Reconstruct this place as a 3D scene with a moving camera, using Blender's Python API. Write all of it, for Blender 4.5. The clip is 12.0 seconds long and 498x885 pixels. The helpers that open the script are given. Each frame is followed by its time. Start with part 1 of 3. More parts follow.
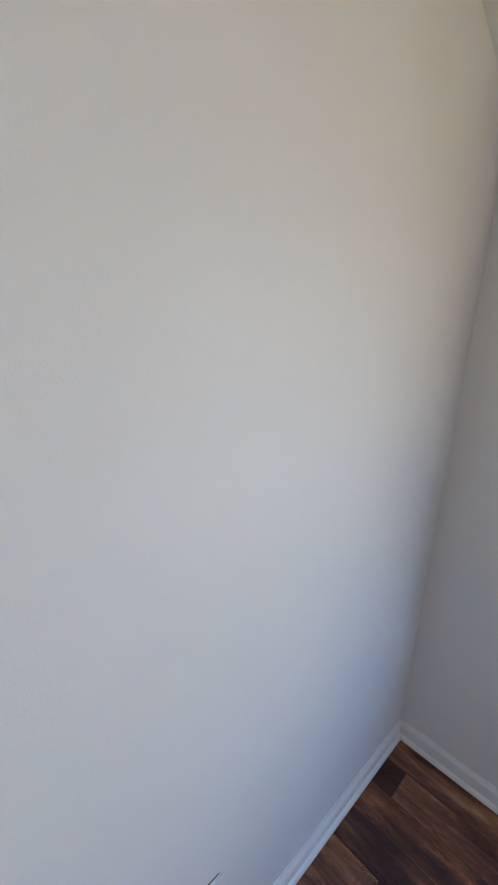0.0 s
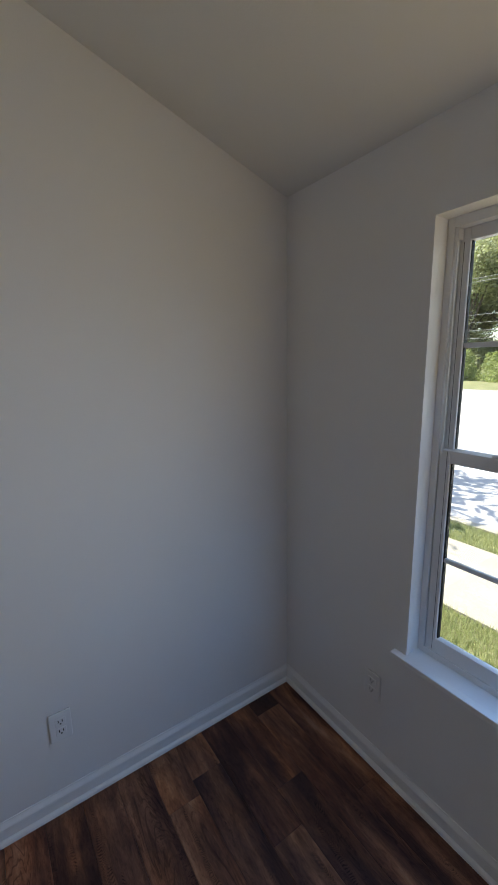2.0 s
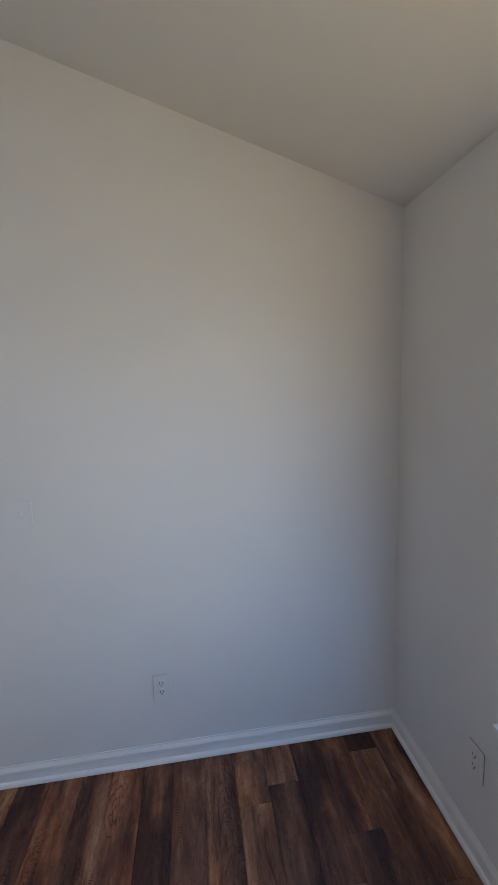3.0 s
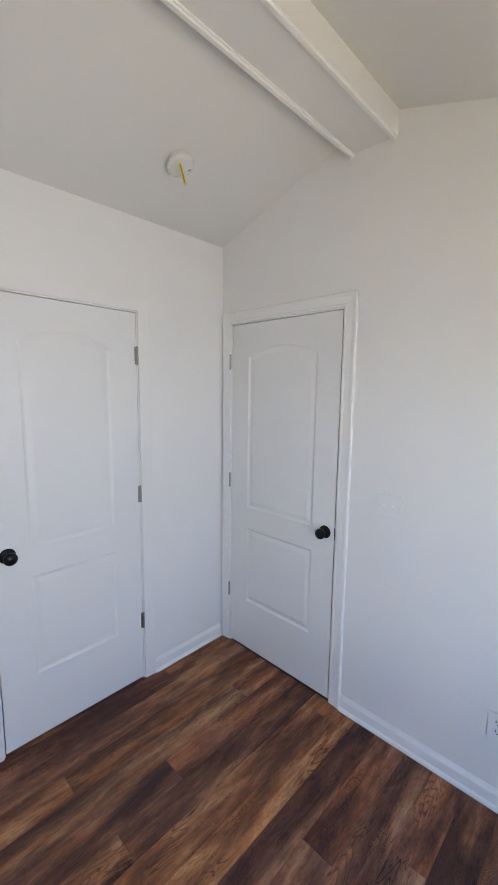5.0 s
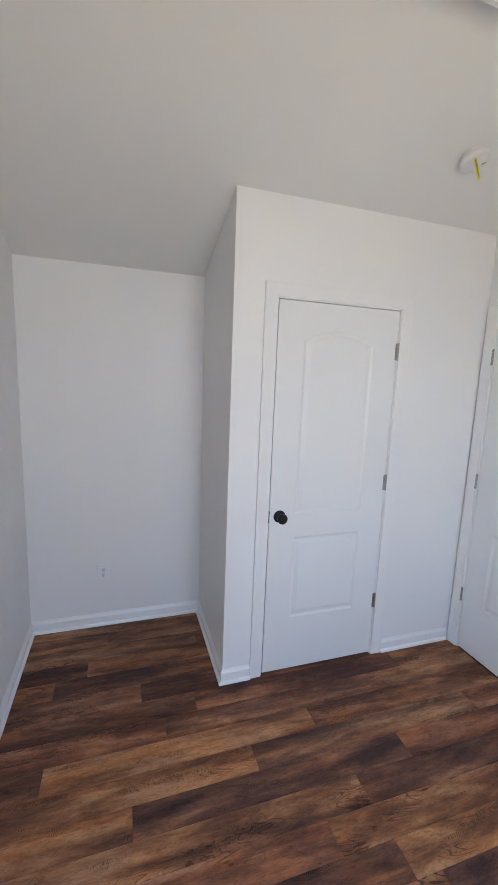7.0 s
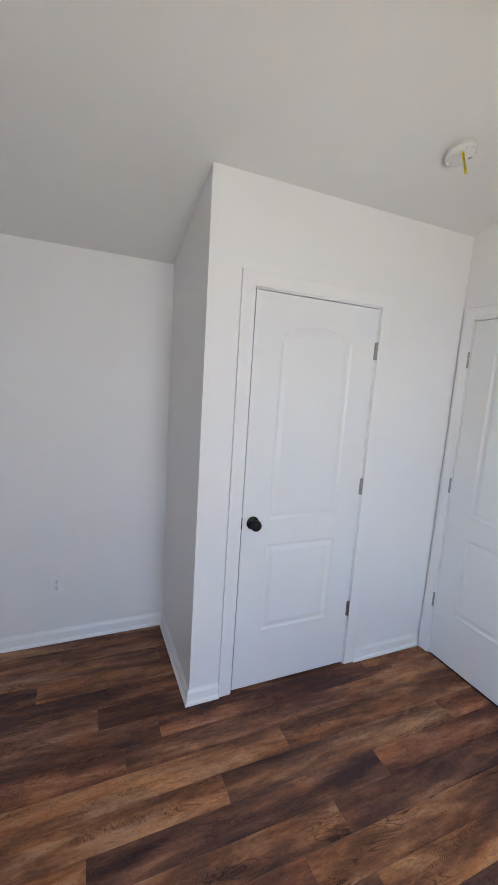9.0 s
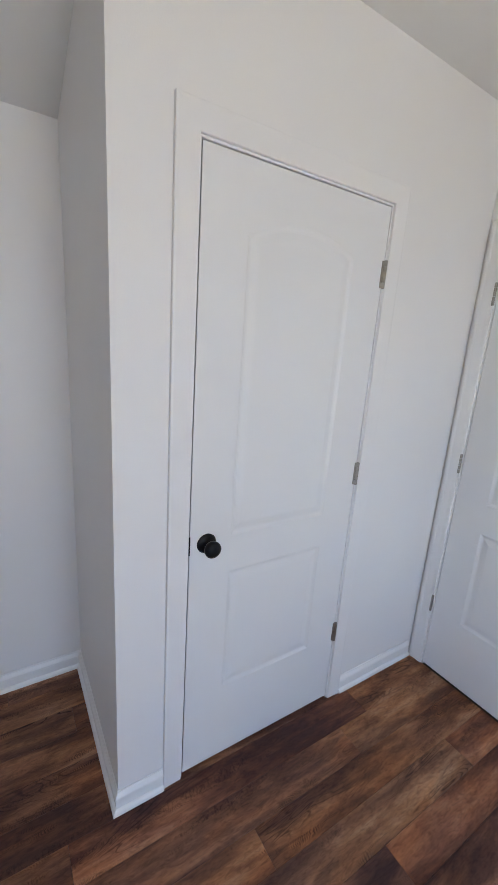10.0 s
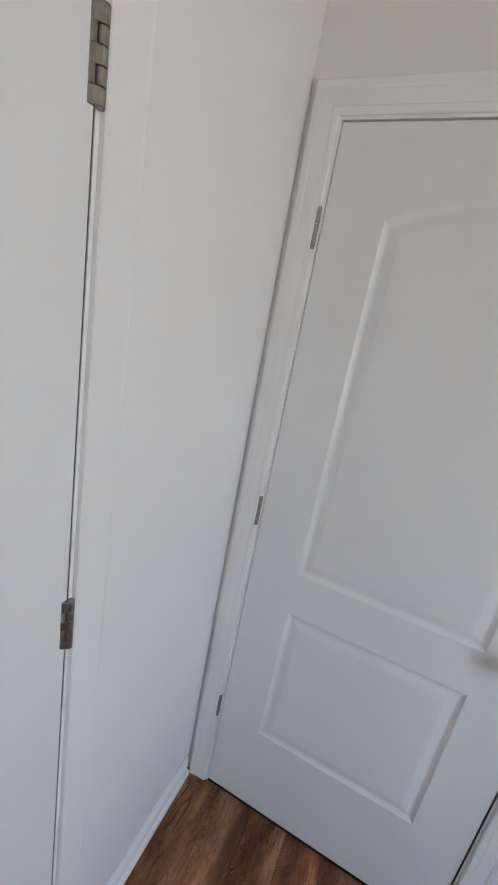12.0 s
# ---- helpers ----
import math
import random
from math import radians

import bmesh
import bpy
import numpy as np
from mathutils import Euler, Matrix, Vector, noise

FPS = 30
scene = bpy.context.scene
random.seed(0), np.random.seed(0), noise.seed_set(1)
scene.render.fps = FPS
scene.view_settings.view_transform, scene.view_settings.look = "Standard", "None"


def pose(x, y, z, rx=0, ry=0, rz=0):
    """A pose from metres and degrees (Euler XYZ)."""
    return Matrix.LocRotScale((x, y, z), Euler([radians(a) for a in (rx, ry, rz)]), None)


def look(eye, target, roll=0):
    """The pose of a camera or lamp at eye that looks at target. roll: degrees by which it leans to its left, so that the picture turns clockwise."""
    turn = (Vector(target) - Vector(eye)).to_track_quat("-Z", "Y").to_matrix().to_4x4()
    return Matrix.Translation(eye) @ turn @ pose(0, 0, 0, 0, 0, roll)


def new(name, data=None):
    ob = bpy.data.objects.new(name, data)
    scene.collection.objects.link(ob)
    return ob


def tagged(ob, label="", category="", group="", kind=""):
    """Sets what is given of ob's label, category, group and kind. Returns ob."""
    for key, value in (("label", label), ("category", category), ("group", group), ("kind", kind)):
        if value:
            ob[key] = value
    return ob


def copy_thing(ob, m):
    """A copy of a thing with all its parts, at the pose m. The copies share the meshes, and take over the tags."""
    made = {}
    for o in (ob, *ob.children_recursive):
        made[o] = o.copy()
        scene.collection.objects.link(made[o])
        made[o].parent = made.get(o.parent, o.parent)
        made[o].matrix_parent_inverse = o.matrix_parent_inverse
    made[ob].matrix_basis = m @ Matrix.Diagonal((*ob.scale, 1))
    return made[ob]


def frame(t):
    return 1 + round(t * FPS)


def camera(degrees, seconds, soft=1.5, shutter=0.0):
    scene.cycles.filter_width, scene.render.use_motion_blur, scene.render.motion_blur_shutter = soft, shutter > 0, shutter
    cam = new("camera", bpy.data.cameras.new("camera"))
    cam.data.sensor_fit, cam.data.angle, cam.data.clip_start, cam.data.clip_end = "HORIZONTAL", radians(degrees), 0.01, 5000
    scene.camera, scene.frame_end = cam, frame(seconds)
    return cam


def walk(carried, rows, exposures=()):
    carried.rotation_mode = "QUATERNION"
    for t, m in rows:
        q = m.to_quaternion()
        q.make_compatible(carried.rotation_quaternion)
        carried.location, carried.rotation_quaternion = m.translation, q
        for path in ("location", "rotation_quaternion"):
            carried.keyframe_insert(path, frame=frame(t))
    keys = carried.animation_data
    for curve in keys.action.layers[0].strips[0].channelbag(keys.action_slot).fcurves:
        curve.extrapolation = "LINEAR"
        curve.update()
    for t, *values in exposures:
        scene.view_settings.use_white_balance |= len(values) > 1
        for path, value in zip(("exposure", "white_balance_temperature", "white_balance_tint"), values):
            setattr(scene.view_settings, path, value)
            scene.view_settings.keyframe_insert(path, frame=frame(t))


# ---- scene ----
cam = camera(64.3, 12.0, soft=1.3)
PATH = [
    (0, (-0.473, -1.216, 1.609), (0.913, -2.569, 1.109), 3.0),
    (0.2, (-0.575, -1.190, 1.612), (0.833, -2.517, 1.120), 2.1),
    (0.5, (-0.731, -1.151, 1.613), (0.699, -2.469, 1.147), 0.7),
    (0.8, (-0.881, -1.137, 1.616), (0.523, -2.493, 1.179), 0.8),
    (1, (-0.999, -1.203, 1.625), (0.413, -2.549, 1.183), 0.2),
    (1.2, (-1.075, -1.254, 1.614), (0.353, -2.587, 1.184), -0.2),
    (1.5, (-1.217, -1.391, 1.634), (0.301, -2.621, 1.208), -1.0),
    (1.8, (-1.321, -1.47, 1.607), (0.235, -2.661, 1.206), -0.6),
    (2, (-1.381, -1.524, 1.606), (0.244, -2.623, 1.215), -1.1),
    (2.5, (-1.504, -1.668, 1.654), (0.331, -2.367, 1.274), -2.1),
    (3, (-1.557, -1.804, 1.591), (0.404, -2.08, 1.313), -1.8),
    (3.2, (-1.542, -1.849, 1.599), (0.445, -1.814, 1.37), -1.9),
    (4.8, (-1.705, -1.88, 1.655), (-0.161, -0.637, 1.389), 0.8),
    (5, (-1.701, -1.875, 1.652), (-0.273, -0.5, 1.391), 0.7),
    (5.5, (-1.724, -1.855, 1.664), (-0.57, -0.243, 1.395), 0.4),
    (6, (-1.798, -1.845, 1.637), (-1.024, -0.022, 1.357), 0.1),
    (6.5, (-1.931, -1.856, 1.656), (-1.286, 0.014, 1.358), 1.1),
    (7, (-2.041, -1.871, 1.644), (-1.43, 0.008, 1.33), 2.2),
    (7.2, (-2.062, -1.874, 1.643), (-1.468, 0.008, 1.32), 2.4),
    (9, (-2.037, -1.718, 1.623), (-1.253, 0.097, 1.32), 3.7),
    (9.2, (-1.981, -1.587, 1.616), (-1.157, 0.199, 1.255), 3.6),
    (9.5, (-1.881, -1.386, 1.603), (-0.992, 0.352, 1.166), 3.1),
    (9.7, (-1.843, -1.257, 1.577), (-0.891, 0.445, 1.134), 2.9),
    (10, (-1.772, -1.032, 1.558), (-0.725, 0.603, 1.075), 3.9),
    (10.2, (-1.717, -0.854, 1.544), (-0.602, 0.726, 1.033), 4.2),
    (10.5, (-1.577, -0.681, 1.537), (-0.454, 0.861, 0.934), 4.5),
    (10.7, (-1.457, -0.596, 1.518), (-0.332, 0.939, 0.903), 3.7),
    (11, (-1.291, -0.518, 1.537), (0.056, 0.828, 0.927), 5.6),
    (11.2, (-1.204, -0.465, 1.533), (0.255, 0.772, 0.948), 6.4),
    (11.5, (-1.080, -0.362, 1.577), (0.528, 0.662, 0.973), 7.6),
    (11.7, (-1.032, -0.368, 1.569), (0.695, 0.473, 1.013), 10.2),
    (12, (-0.986, -0.405, 1.585), (0.794, 0.312, 1.021), 10.5),
]
walk(cam, [(t, look(eye, target, roll)) for t, eye, target, roll in PATH],
     [(0, 2.65, 6680, 10), (0.5, 2.65, 6680, 10), (1.0, 2.48, 6680, 10), (1.2, 2.40, 6680, 10), (1.5, 1.97, 6680, 10), (1.8, 1.70, 6680, 10), (2.0, 1.48, 6680, 10), (2.5, 1.73, 6680, 10), (3.0, 2.17, 6680, 10), (3.2, 2.55, 6680, 10), (4.8, 2.87, 6680, 10), (7.2, 3.00, 6680, 10), (9, 3.00, 6680, 10), (10, 2.90, 6680, 10), (11, 2.78, 6850, 10), (12, 2.80, 6950, 10)])

# ---- world, sun ----
SUN_TO = Vector((0.55, 0.22, 0.80)).normalized()
sun_elevation = math.asin(SUN_TO.z)
sun_azimuth = math.atan2(SUN_TO.x, SUN_TO.y)
world = bpy.data.worlds.new("world")
scene.world = world
world.use_nodes = True
wn = world.node_tree.nodes
sky = wn.new("ShaderNodeTexSky")
sky.sky_type = "NISHITA"
sky.sun_disc = False
sky.sun_elevation, sky.sun_rotation = sun_elevation, sun_azimuth
world.node_tree.links.new(sky.outputs[0], wn["Background"].inputs[0])
wn["Background"].inputs[1].default_value = 0.15
sun = new("sun", bpy.data.lights.new("sun", "SUN"))
sun.data.energy, sun.data.angle, sun.data.color = 5.0, radians(0.5), (1.0, 0.95, 0.87)
sun.matrix_world = look(SUN_TO * 30, (0, 0, 0))

# daylight through the window: sky light that falls inwards and down, ground light that rises
for lamp, power, tint, tilt in (("sky_light", 0.78, (0.20, 0.465, 1.0), -37), ("ground_light", 0.57, (0.98, 0.755, 0.39), 28)):
    for z in (0.89, 1.29, 1.69):
        lamp_ob = new(lamp, bpy.data.lights.new(lamp, "AREA"))
        lamp_ob.data.shape, lamp_ob.data.size, lamp_ob.data.size_y = "RECTANGLE", 0.90, 0.40
        lamp_ob.data.energy, lamp_ob.data.color, lamp_ob.data.spread = power, tint, radians(168)
        lamp_ob.matrix_world = pose(-1.44, -2.728 if tilt > 0 else -2.722, z, 90 + tilt, 0, 0)

# ---- measures of the room (metres) ----
X_W, X_E = -2.6, 0.0          # west and east wall faces
Y_S, Y_N = -2.668, 0.708      # south wall face, north wall face of the nook
X_C = -1.535                  # corner of the closet
WALL = 0.13
EAVE, SLOPE = 2.268, 0.332    # ceiling height at the eaves, rise per metre
Y_R = (Y_S + Y_N) / 2
CD = (-1.309, -0.602)         # closet door opening in x
ED = (-0.852, -0.087)         # entry door opening in y
DOOR_H = 2.04
WIN = (-1.94, -0.664, 0.575, 2.012)   # window opening: x0, x1, z0, z1
GROUND = -0.6


def ceil_z(y):
    return EAVE + SLOPE * min(y - Y_S, Y_N - y)


# ---- materials ----
def shader(name, rough=0.5, metal=0.0, base=(0.8, 0.8, 0.8)):
    m = bpy.data.materials.new(name)
    m.use_nodes = True
    n, l = m.node_tree.nodes, m.node_tree.links
    b = n["Principled BSDF"]
    b.inputs["Base Color"].default_value = (*base, 1)
    b.inputs["Roughness"].default_value = rough
    b.inputs["Metallic"].default_value = metal
    return m, n, l, b


def coords(n, l, kind="Object", scale=(1, 1, 1)):
    tc, mp = n.new("ShaderNodeTexCoord"), n.new("ShaderNodeMapping")
    l.new(tc.outputs[kind], mp.inputs["Vector"])
    mp.inputs["Scale"].default_value = scale
    return mp


def noise_tex(n, l, vec, scale, detail=3.0, rough=0.5, distort=0.0):
    t = n.new("ShaderNodeTexNoise")
    l.new(vec, t.inputs["Vector"])
    t.inputs["Scale"].default_value, t.inputs["Detail"].default_value = scale, detail
    t.inputs["Roughness"].default_value, t.inputs["Distortion"].default_value = rough, distort
    return t.outputs["Fac"]


def ramp(n, l, fac, stops):
    r = n.new("ShaderNodeValToRGB")
    l.new(fac, r.inputs[0])
    while len(r.color_ramp.elements) < len(stops):
        r.color_ramp.elements.new(0.5)
    for e, (p, c) in zip(r.color_ramp.elements, stops):
        e.position, e.color = p, (*c, 1) if len(c) == 3 else c
    return r.outputs[0]


def mixed(n, l, fac, a, b, how="MIX"):
    x = n.new("ShaderNodeMix")
    x.data_type, x.blend_type = "RGBA", how
    for socket, v in ((x.inputs[0], fac), (x.inputs[6], a), (x.inputs[7], b)):
        if hasattr(v, "links"):
            l.new(v, socket)
        else:
            socket.default_value = v if not isinstance(v, tuple) else (*v, 1)
    return x.outputs[2]


def sums(n, l, how, a, b):
    x = n.new("ShaderNodeMath")
    x.operation = how
    for socket, v in ((x.inputs[0], a), (x.inputs[1], b)):
        if hasattr(v, "links"):
            l.new(v, socket)
        else:
            socket.default_value = v
    return x.outputs[0]


def bump(n, l, b, height, strength, distance):
    k = n.new("ShaderNodeBump")
    k.inputs["Strength"].default_value, k.inputs["Distance"].default_value = strength, distance
    l.new(height, k.inputs["Height"])
    l.new(k.outputs[0], b.inputs["Normal"])


def paint(name, base, rough, grain=260.0, relief=0.0006, vary=0.03):
    """Rolled or sprayed paint: fine stipple, faint patches of another gloss and shade."""
    m, n, l, b = shader(name, rough)
    mp = coords(n, l)
    big = noise_tex(n, l, mp.outputs[0], 1.3, 3)
    lo = tuple(c * (1 - vary) for c in base)
    l.new(ramp(n, l, big, [(0.3, lo), (0.7, base)]), b.inputs["Base Color"])
    mid = noise_tex(n, l, mp.outputs[0], 7.0, 3)
    l.new(ramp(n, l, mid, [(0.3, (rough * 0.9,) * 3), (0.7, (min(1, rough * 1.1),) * 3)]), b.inputs["Roughness"])
    fine = noise_tex(n, l, mp.outputs[0], grain, 2)
    wavy = noise_tex(n, l, mp.outputs[0], 9.0, 2)
    bump(n, l, b, sums(n, l, "ADD", fine, sums(n, l, "MULTIPLY", wavy, 2.0)), 0.5, relief)
    return m


M_WALL = paint("wall_paint", (0.84, 0.832, 0.822), 0.6)
M_CEIL = paint("ceiling_paint", (0.77, 0.765, 0.745), 0.85, 200.0, 0.0006)
M_TRIM = paint("trim_paint", (0.86, 0.858, 0.85), 0.45, 420.0, 0.0002, 0.015)
M_DOOR = paint("door_paint", (0.81, 0.81, 0.805), 0.42, 500.0, 0.0002, 0.02)
M_VINYL = paint("window_vinyl", (0.84, 0.84, 0.85), 0.35, 300.0, 0.0001, 0.02)
M_PLATE = paint("plate_plastic", (0.83, 0.83, 0.83), 0.36, 300.0, 0.0001, 0.01)
M_DETECTOR = paint("detector_plastic", (0.75, 0.745, 0.73), 0.55, 300.0, 0.0001, 0.01)


def plain(name, base, rough, metal=0.0, scale=90.0, vary=0.25):
    m, n, l, b = shader(name, rough, metal)
    f = noise_tex(n, l, coords(n, l).outputs[0], scale, 3)
    l.new(ramp(n, l, f, [(0.3, tuple(c * (1 - vary) for c in base)), (0.7, base)]), b.inputs["Base Color"])
    l.new(ramp(n, l, f, [(0.3, (rough * 0.8,) * 3), (0.7, (min(1, rough * 1.2),) * 3)]), b.inputs["Roughness"])
    return m


M_BLACK = plain("black_metal", (0.014, 0.014, 0.016), 0.36, 0.6)
M_NICKEL = plain("satin_nickel", (0.43, 0.41, 0.375), 0.34, 1.0)
M_SLOT = plain("dark_slot", (0.03, 0.03, 0.03), 0.7)
M_TAG = plain("yellow_plastic", (0.75, 0.62, 0.04), 0.45)
M_INK = plain("tag_print", (0.06, 0.06, 0.05), 0.6)
M_GROOVE_SHADE = plain("vinyl_groove_shade", (0.25, 0.25, 0.26), 0.6)
M_GASKET = plain("black_gasket", (0.015, 0.015, 0.016), 0.6)
M_SUB = plain("subfloor", (0.05, 0.035, 0.025), 0.9)
M_SIDING = plain("outer_siding", (0.55, 0.55, 0.53), 0.7)

m, n, l, b = shader("window_glass", 0.0)
b.inputs["Transmission Weight"].default_value = 1.0
b.inputs["IOR"].default_value = 1.45
b.inputs["Base Color"].default_value = (0.97, 0.99, 0.98, 1)
M_GLASS = m


def plank_wood(name, shift_tone, tint, figured):
    """Vinyl plank printed as smoked oak: broad patches, cathedral figure, streaks, saw marks."""
    m, n, l, b = shader(name, 0.45)
    tc, info = n.new("ShaderNodeTexCoord"), n.new("ShaderNodeObjectInfo")
    shift = n.new("ShaderNodeVectorMath")
    shift.operation = "MULTIPLY_ADD"
    l.new(info.outputs["Random"], shift.inputs[0])
    shift.inputs[1].default_value = (37.0, 19.0, 53.0)
    l.new(tc.outputs["Object"], shift.inputs[2])
    v = shift.outputs[0]

    def stretched(sx, sy):
        mp = n.new("ShaderNodeMapping")
        l.new(v, mp.inputs["Vector"])
        mp.inputs["Scale"].default_value = (sx, sy, 1)
        return mp.outputs[0]

    broad = noise_tex(n, l, stretched(1.3, 9.0), 1.0, 3, 0.5, 0.5)
    patch = noise_tex(n, l, stretched(5.0, 17.0), 1.0, 4, 0.6, 0.6)
    streak = noise_tex(n, l, stretched(2.3, 34.0), 1.0, 4, 0.6, 0.4)
    fine = noise_tex(n, l, stretched(18.0, 190.0), 1.0, 4, 0.7, 0.8)
    saw = noise_tex(n, l, stretched(190.0, 60.0), 1.0, 3, 0.6, 1.5)
    where = noise_tex(n, l, stretched(2.6, 22.0), 1.0, 2, 0.5, 0.5)
    grown = noise_tex(n, l, stretched(1.6, 8.0), 1.0, 1, 0.5, 0.2)
    low = noise_tex(n, l, stretched(1.9, 10.5), 1.0, 3, 0.45, 1.1)
    tone = sums(n, l, "ADD", sums(n, l, "MULTIPLY", broad, 1.25), sums(n, l, "MULTIPLY", streak, 0.24))
    tone = sums(n, l, "ADD", tone, sums(n, l, "MULTIPLY", patch, 0.68))
    tone = sums(n, l, "ADD", tone, sums(n, l, "MULTIPLY", info.outputs["Random"], 0.08))
    tone = sums(n, l, "ADD", tone, -0.595 + shift_tone)
    col = ramp(n, l, tone, [(0.26, (0.066, 0.0350, 0.0290)), (0.41, (0.124, 0.0610, 0.0420)), (0.54, (0.210, 0.1060, 0.0620)),
                            (0.66, (0.31, 0.162, 0.088)), (0.80, (0.43, 0.262, 0.160))])
    col = mixed(n, l, 1.0, col, tint, "MULTIPLY")
    stain = noise_tex(n, l, stretched(1.9, 6.5), 1.0, 3, 0.55, 0.8)
    hue = ramp(n, l, stain, [(0.36, (0.92, 0.93, 1.04)), (0.50, (1.02, 1.0, 0.98)), (0.64, (1.26, 1.10, 0.90))])
    col = mixed(n, l, 0.85, col, hue, "MULTIPLY")
    rings = sums(n, l, "SINE", sums(n, l, "MULTIPLY", low, 105.0), 0.0)
    figure = ramp(n, l, sums(n, l, "ADD", sums(n, l, "MULTIPLY", rings, 0.5), 0.5),
                  [(0.0, (0.30, 0.26, 0.25)), (0.06, (0.45, 0.41, 0.40)), (0.17, (0.97, 0.97, 0.97)), (0.9, (1.0, 1.0, 1.0)), (1.0, (1.10, 1.08, 1.06))])
    span = ramp(n, l, grown, [(0.55, (0.0,) * 3), (0.63, (min(1.0, figured * 1.7),) * 3)])
    col = mixed(n, l, span, col, mixed(n, l, 1.0, col, figure, "MULTIPLY"))
    line = ramp(n, l, fine, [(0.36, (0.62, 0.58, 0.56)), (0.52, (1.0, 1.0, 1.0)), (0.68, (1.2, 1.2, 1.2))])
    col = mixed(n, l, 0.40, col, line, "MULTIPLY")
    mottle = noise_tex(n, l, stretched(26.0, 75.0), 1.0, 5, 0.7, 1.2)
    speck = ramp(n, l, mottle, [(0.36, (0.52, 0.47, 0.46)), (0.50, (1.0, 1.0, 1.0)), (0.66, (1.28, 1.26, 1.22))])
    col = mixed(n, l, 0.55, col, speck, "MULTIPLY")
    marks = ramp(n, l, saw, [(0.42, (0.25, 0.23, 0.23)), (0.50, (1.0, 1.0, 1.0))])
    along = n.new("ShaderNodeSeparateXYZ")
    l.new(v, along.inputs[0])
    bent = noise_tex(n, l, stretched(9.0, 26.0), 1.0, 2, 0.5, 0.6)
    ripple = sums(n, l, "SINE", sums(n, l, "ADD", sums(n, l, "MULTIPLY", along.outputs[0], 820.0), sums(n, l, "MULTIPLY", bent, 62.0)), 0.0)
    teeth = ramp(n, l, sums(n, l, "ADD", sums(n, l, "MULTIPLY", ripple, 0.5), 0.5), [(0.12, (0.36, 0.33, 0.33)), (0.45, (0.94, 0.92, 0.90)), (0.9, (1.14, 1.11, 1.06))])
    strip = ramp(n, l, noise_tex(n, l, stretched(3.4, 27.0), 1.0, 3, 0.5, 0.3), [(0.615, (0.0, 0.0, 0.0)), (0.69, (0.9, 0.9, 0.9))])
    col = mixed(n, l, strip, col, mixed(n, l, 1.0, col, teeth, "MULTIPLY"))
    spots = ramp(n, l, where, [(0.58, (0.0, 0.0, 0.0)), (0.66, (0.65, 0.65, 0.65))])
    col = mixed(n, l, spots, col, mixed(n, l, 1.0, col, marks, "MULTIPLY"))
    l.new(col, b.inputs["Base Color"])
    l.new(ramp(n, l, streak, [(0.3, (0.42,) * 3), (0.7, (0.56,) * 3)]), b.inputs["Roughness"])
    b.inputs["Specular IOR Level"].default_value = 0.22
    bump(n, l, b, sums(n, l, "ADD", fine, streak), 0.3, 0.0005)
    return m


WOODS = {
    "t": plank_wood("plank_tan", 0.070, (1.08, 0.93, 0.80), 0.45),
    "d": plank_wood("plank_dark", -0.062, (1.02, 0.92, 0.91), 0.35),
    # darker copy of the wood, paints in the dim light by the window wall
    "s": plank_wood("plank_shaded", -0.15, (0.95, 0.90, 0.90), 0.35),
    "r": plank_wood("plank_red", 0.0, (1.07, 0.86, 0.82), 0.4),
    "g": plank_wood("plank_grey", 0.035, (1.0, 0.94, 0.90), 0.6),
    "o": plank_wood("plank_amber", 0.045, (1.13, 0.94, 0.76), 0.55),
}


def ground_mat(name, stops, scale, rough=0.9, relief=0.01):
    m, n, l, b = shader(name, rough)
    mp = coords(n, l)
    a = noise_tex(n, l, mp.outputs[0], scale, 6, 0.65)
    c = noise_tex(n, l, mp.outputs[0], scale * 14, 3)
    col = ramp(n, l, a, stops)
    col = mixed(n, l, 0.4, col, ramp(n, l, c, [(0.3, (0.6,) * 3), (0.7, (1.1,) * 3)]), "MULTIPLY")
    l.new(col, b.inputs["Base Color"])
    bump(n, l, b, c, 0.5, relief)
    return m


M_LAWN = ground_mat("lawn_soil", [(0.3, (0.11, 0.12, 0.05)), (0.55, (0.18, 0.19, 0.08)), (0.72, (0.32, 0.28, 0.17))], 1.2)
M_CONCRETE = ground_mat("pale_concrete", [(0.3, (0.27, 0.25, 0.20)), (0.7, (0.33, 0.31, 0.25))], 2.0, 0.85, 0.003)
M_ASPHALT = ground_mat("pale_road_concrete", [(0.3, (0.36, 0.355, 0.345)), (0.7, (0.44, 0.435, 0.42))], 0.7, 0.85, 0.004)
M_BARK = ground_mat("bark", [(0.3, (0.07, 0.055, 0.04)), (0.7, (0.16, 0.13, 0.10))], 4.0, 0.9, 0.02)


def leaf_mat(name, dark, pale):
    m, n, l, b = shader(name, 0.5)
    g = n.new("ShaderNodeNewGeometry")
    l.new(ramp(n, l, g.outputs["Random Per Island"], [(0.0, dark), (1.0, pale)]), b.inputs["Base Color"])
    b.inputs["Transmission Weight"].default_value = 0.0
    t, mx = n.new("ShaderNodeBsdfTranslucent"), n.new("ShaderNodeMixShader")
    t.inputs[0].default_value = (pale[0] * 1.2, pale[1] * 1.3, pale[2], 1)
    mx.inputs[0].default_value = 0.35
    l.new(b.outputs[0], mx.inputs[1])
    l.new(t.outputs[0], mx.inputs[2])
    l.new(mx.outputs[0], n["Material Output"].inputs[0])
    return m


